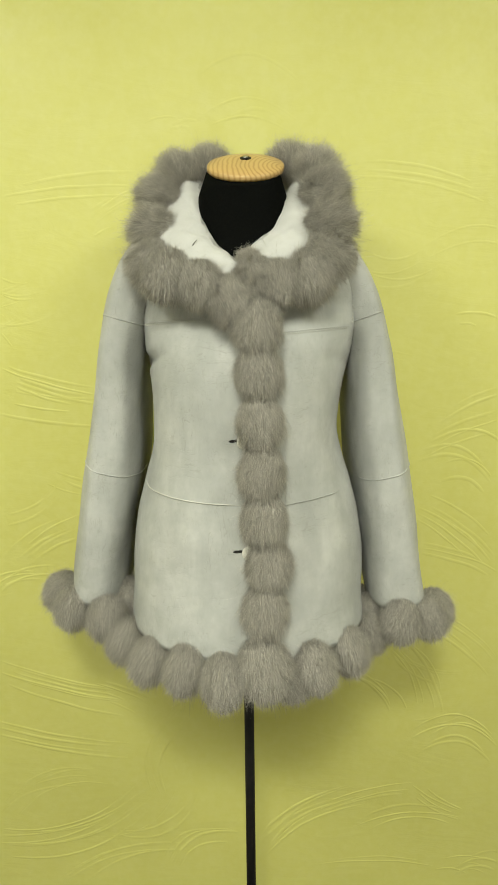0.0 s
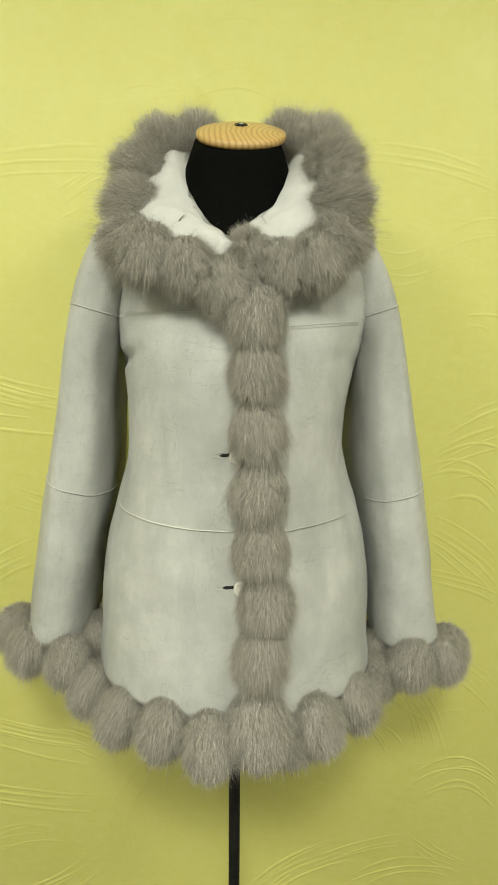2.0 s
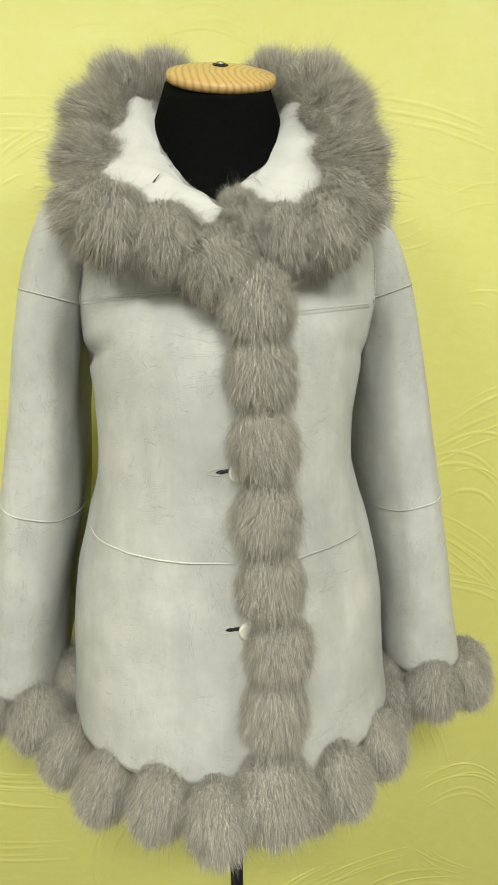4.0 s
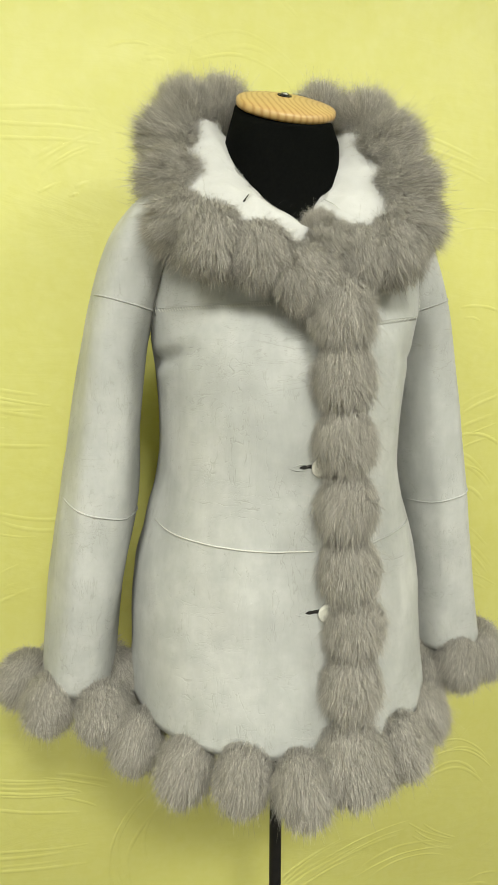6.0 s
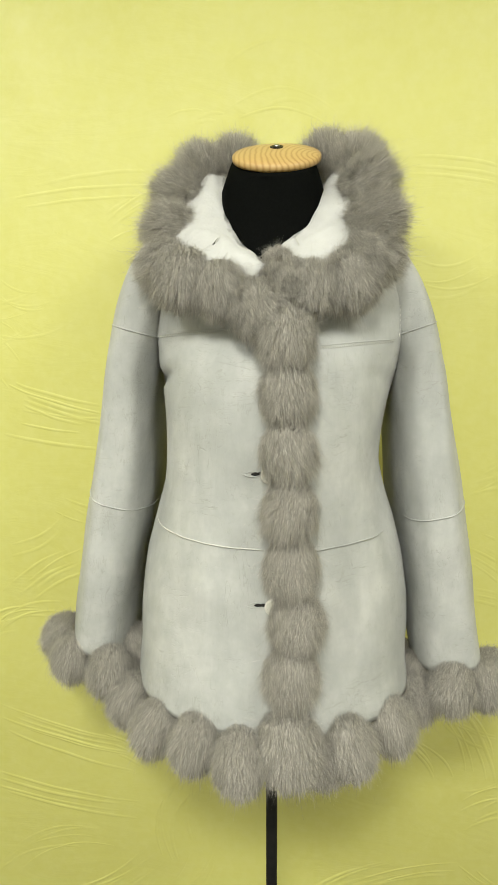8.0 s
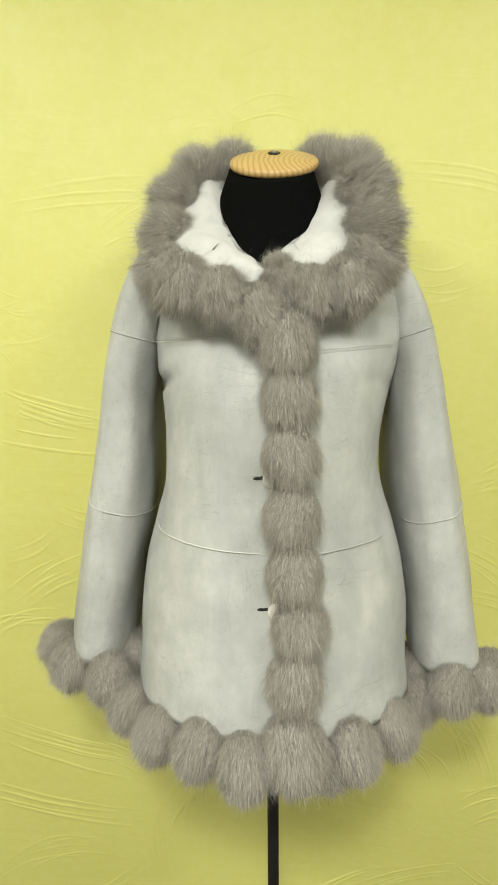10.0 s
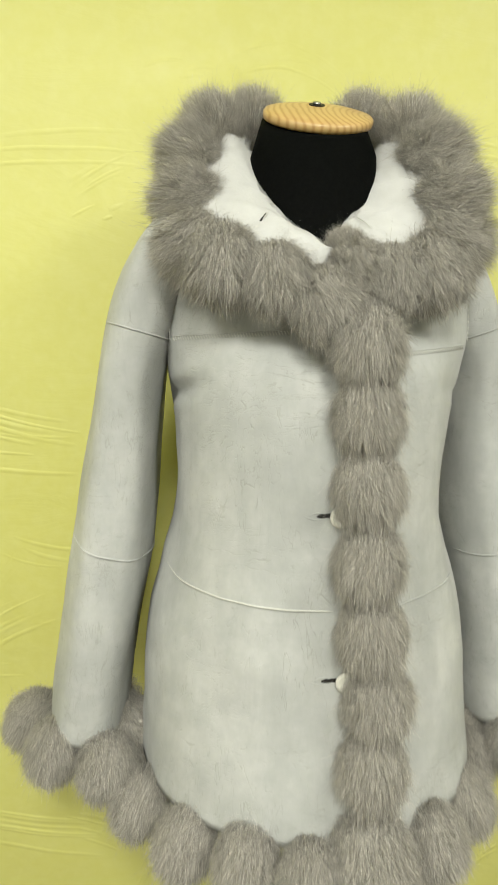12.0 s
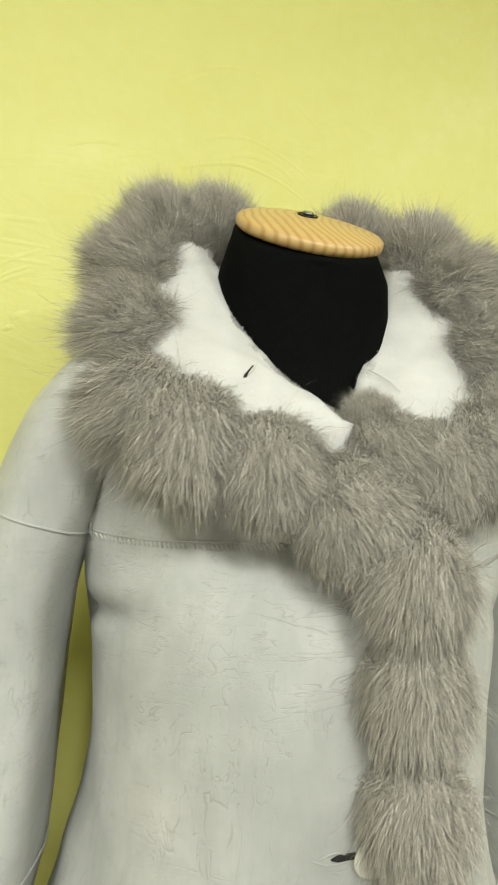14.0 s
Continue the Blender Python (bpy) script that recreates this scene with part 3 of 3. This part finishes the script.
for k in range(10):
    a = radians(4 + 172 * k / 9)
    out = Vector((np.cos(a), np.sin(a), 0))
    fur_ball(coat, Vector((-0.007 + 0.218 * out.x, 0.950 + 0.150 * out.y, 0.712 + 0.004 * math.sin(5 * k))), (0.036, 0.035, 0.040), out * 0.3 + Vector((0, 0, -1)), out, 2 < k < 7)

# ---- the collar ----
INNER = [(-0.010, 0.840, 1.292), (-0.044, 0.880, 1.323), (-0.060, 0.910, 1.351), (-0.066, 0.950, 1.393), (-0.072, 0.985, 1.425), (-0.050, 1.025, 1.440),
         (0.003, 1.040, 1.443), (0.056, 1.022, 1.440), (0.076, 0.978, 1.437), (0.062, 0.958, 1.412), (0.040, 0.933, 1.378), (0.029, 0.906, 1.345),
         (0.005, 0.873, 1.318), (-0.008, 0.840, 1.294)]
OUTER = [(-0.030, 0.826, 1.268), (-0.072, 0.836, 1.292), (-0.110, 0.858, 1.312), (-0.128, 0.898, 1.338), (-0.122, 0.950, 1.385), (-0.104, 0.992, 1.430),
         (0.000, 1.055, 1.456), (0.094, 0.962, 1.428), (0.103, 0.915, 1.390), (0.102, 0.880, 1.350), (0.094, 0.862, 1.318), (0.056, 0.835, 1.290),
         (0.022, 0.822, 1.276), (0.002, 0.816, 1.266)]


def collar_mesh():
    a, b = spline(INNER, 90), spline(OUTER, 90)
    rings = []
    for k in range(90):
        p, q = a[k], b[k]
        up = np.array((0, -0.25, 1.0))
        row = []
        for s in np.linspace(0, 1, 12):
            c = p * (1 - s) + q * s + up * 0.010 * math.sin(np.pi * s)
            c = c + up * 0.0035 * noise.noise(Vector(c) * 55)
            row.append(c)
        for s in np.linspace(1, 0, 8):
            row.append(p * (1 - s) + q * s - up * (0.012 + 0.004 * math.sin(np.pi * s)))
        rings.append(local(row))
    return loft("collar", rings, True, True, True)


collar = part("collar", collar_mesh(), SHEARLING, coat, "white shearling collar lining")


def pile_mesh(count=9000):
    """The short woolly pile along the lining's inner edge."""
    rng = np.random.default_rng(3)
    a, q = spline(INNER, 200), spline(OUTER, 200)
    k, s = rng.integers(0, 199, count), 0.10 * rng.random(count)
    p = a[k] * (1 - s)[:, None] + q[k] * s[:, None] + (a[k + 1] - a[k]) * rng.random(count)[:, None]
    up = np.array((0, -0.25, 1.0))
    p = p + up * (0.0085 * np.sin(np.pi * s) - 0.001)[:, None]
    normal = np.cross(a[k + 1] - a[k], q[k] - a[k])
    normal /= np.linalg.norm(normal, axis=1)[:, None]
    normal *= np.sign(normal @ up)[:, None]
    tuft = rng.normal(size=(400, 3)) * 0.35
    d = normal + tuft[(k * 2 + (s * 6).astype(int) * 67) % 400] + rng.normal(size=(count, 3)) * 0.45
    d[:, 2] -= 0.35
    d /= np.linalg.norm(d, axis=1)[:, None]
    side = np.cross(d, normal + rng.normal(size=(count, 3)) * 0.15)
    side *= (0.0004 / np.linalg.norm(side, axis=1))[:, None]
    tip = p + d * (0.0020 + 0.0016 * rng.random(count))[:, None]
    verts = local(np.concatenate([p - side, p + side, tip]))
    i = np.arange(count)
    return mesh_of("lining_wool", verts.tolist(), np.column_stack([i, i + count, i + 2 * count]).tolist())


tagged(part("lining_wool", pile_mesh(), WOOL, collar), kind="stuff")
COLLAR_LOW = [((-0.022, 0.820, 1.243), (0.35, -0.3, -1), 0.036), ((-0.066, 0.832, 1.266), (0.2, -0.3, -1), 0.034), ((-0.112, 0.848, 1.281), (0.0, -0.3, -1), 0.038),
              ((0.010, 0.832, 1.276), (0.2, -0.6, -0.7), 0.030), ((0.003, 0.848, 1.290), (-0.2, -0.2, 1), 0.020), ((0.042, 0.832, 1.268), (0.1, -0.3, -1), 0.032), ((0.083, 0.844, 1.276), (0.15, -0.3, -1), 0.038)]
COLLAR_HIGH = [((-0.137, 0.885, 1.300), (-0.6, -0.3, -0.8)), ((-0.138, 0.928, 1.350), (-1, 0, -0.2)), ((-0.133, 0.975, 1.404), (-1, 0.1, 0.3)),
               ((-0.108, 1.006, 1.442), (-0.6, 0.2, 1)), ((-0.060, 1.026, 1.456), (-0.2, 0.3, 1)), ((-0.088, 1.022, 1.440), (-0.3, 0.1, 1)),
               ((0.112, 0.860, 1.306), (0.5, -0.4, -0.6)), ((0.115, 0.882, 1.350), (0.8, -0.4, -0.1)), ((0.110, 0.914, 1.398), (0.9, -0.2, 0.3)),
               ((0.105, 0.964, 1.434), (0.6, 0.2, 1)), ((0.066, 1.016, 1.456), (0.2, 0.3, 1)), ((0.090, 1.012, 1.442), (0.3, 0.1, 1)),
               ((0.004, 1.062, 1.440), (0, 0.5, 1))]
for spot, flow, r in COLLAR_LOW:
    fur_ball(collar, spot, (r, r * 0.8, r), flow, shaggy=True)
for spot, flow in COLLAR_HIGH:
    fur_ball(collar, spot, (0.033, 0.032, 0.034), flow, fluffy=True)

# ---- seams, buttonholes and buttons ----
def on_front(points, out=0.0008):
    return np.array([skin(x, z, out) for x, z in points])


def stitched(line):
    """A welted seam with a row of slanted pale stitches just under it."""
    seam = part("seam", tube("seam", on_front(line, 0.0004), 0.0011, 8, True, 0.5), LEATHER, coat)
    (xa, za), (xb, zb) = line[0], line[-1]
    for x in np.arange(xa + 0.004, xb - 0.004, 0.0028):
        z = za + (zb - za) * (x - xa) / (xb - xa)
        part("stitch", tube("stitch", on_front([(x, z - 0.0008), (x + 0.0008, z - 0.0025), (x + 0.0016, z - 0.0042)], 0.0005), 0.00055, 5, False), THREAD, seam)


stitched([(x, 1.214 + 0.045 * (x + 0.155)) for x in np.linspace(-0.155, -0.03, 24)])
stitched([(x, 1.198 + 0.085 * (x - 0.06)) for x in np.linspace(0.045, 0.160, 20)])
part("seam", tube("seam", on_front([(x, 0.963 - 0.004 * ((x + 0.166) / 0.154) ** 0.7 + 0.004 * math.exp(-(x + 0.160) / 0.008)) for x in np.linspace(-0.1600, 0.003, 40)], 0.0007), 0.0009), THREAD, coat)
part("seam", tube("seam", on_front([(x, 0.957 + 0.003 * ((x - 0.06) / 0.09)) for x in np.linspace(0.055, 0.150, 18)], 0.0008), 0.0010), LEATHER, coat)
for z, x in ((1.049, -0.010), (0.892, -0.005)):
    hole = part("buttonhole", tube("buttonhole", on_front([(x + u, z + 0.0015 * math.sin(u * 60)) for u in np.linspace(-0.003, 0.016, 10)], 0.0002), 0.0023, 8, True, 0.35), DARKSLIT, coat, "dark buttonhole slit")
    for dz, first in ((0.0034, -0.010), (-0.0034, -0.015)):
        part("welt", tube("welt", on_front([(x + u, z + dz * math.sin((u - first) / (0.010 - first) * np.pi)) for u in np.linspace(first, 0.010, 12)], 0.0003), 0.0006), LEATHER, hole)
    bm = cylinder(0.0105, 0.0, 0.005, 24, 0.0018)
    button = part("button", bm, BUTTON, coat, "round ivory button")
    button.matrix_basis = Matrix.Translation(skin(x + (0.0195 if z > 1 else 0.0205), z, 0.001)) @ pose(0, 0, 0, 90, 0, 0)

# stitched seams round the armholes, and the slit in the collar's lining
for edge in (-1, 1):
    line = on_front([(edge * ((0.153 if edge < 0 else 0.164) + 0.002 * math.sin(u * 3)), 1.285 - 0.078 * u) for u in np.linspace(0, 1, 26)], 0.0002)
    seam = part("armhole_seam", tube("armhole_seam", line, 0.0009), LEATHER, coat)
    for k in range(1, 25, 2):
        part("stitch", tube("stitch", [line[k] + np.array((0, -0.0008, 0)), (line[k] + line[k + 1]) / 2 + np.array((0, -0.0011, 0)), line[k + 1] + np.array((0, -0.0008, 0))], 0.0005, 5, False), THREAD, seam)
slit = local([(-0.0815, 0.862, 1.302), (-0.076, 0.862, 1.309), (-0.0705, 0.864, 1.3165)]) + np.array((0, -0.004, 0.0095))
part("lining_slit", tube("lining_slit", slit, 0.0022, 6), DARKSLIT, collar, "small dark slit")
part("slit_welt", tube("slit_welt", slit + np.array((0.003, 0.0, 0.003)), 0.0009, 6), THREAD, collar, "pale stitched edge of the slit")
a, b = spline(INNER, 90), spline(OUTER, 90)
fold = [a[k] * (1 - q) + b[k] * q + np.array((0, -0.25, 1.0)) * (0.010 * math.sin(np.pi * q) + 0.0012) for k, q in ((80, 0.08), (81, 0.2), (82, 0.33), (83, 0.46))]
part("lining_seam", tube("lining_seam", local(fold), 0.0009, 6), THREAD, collar)
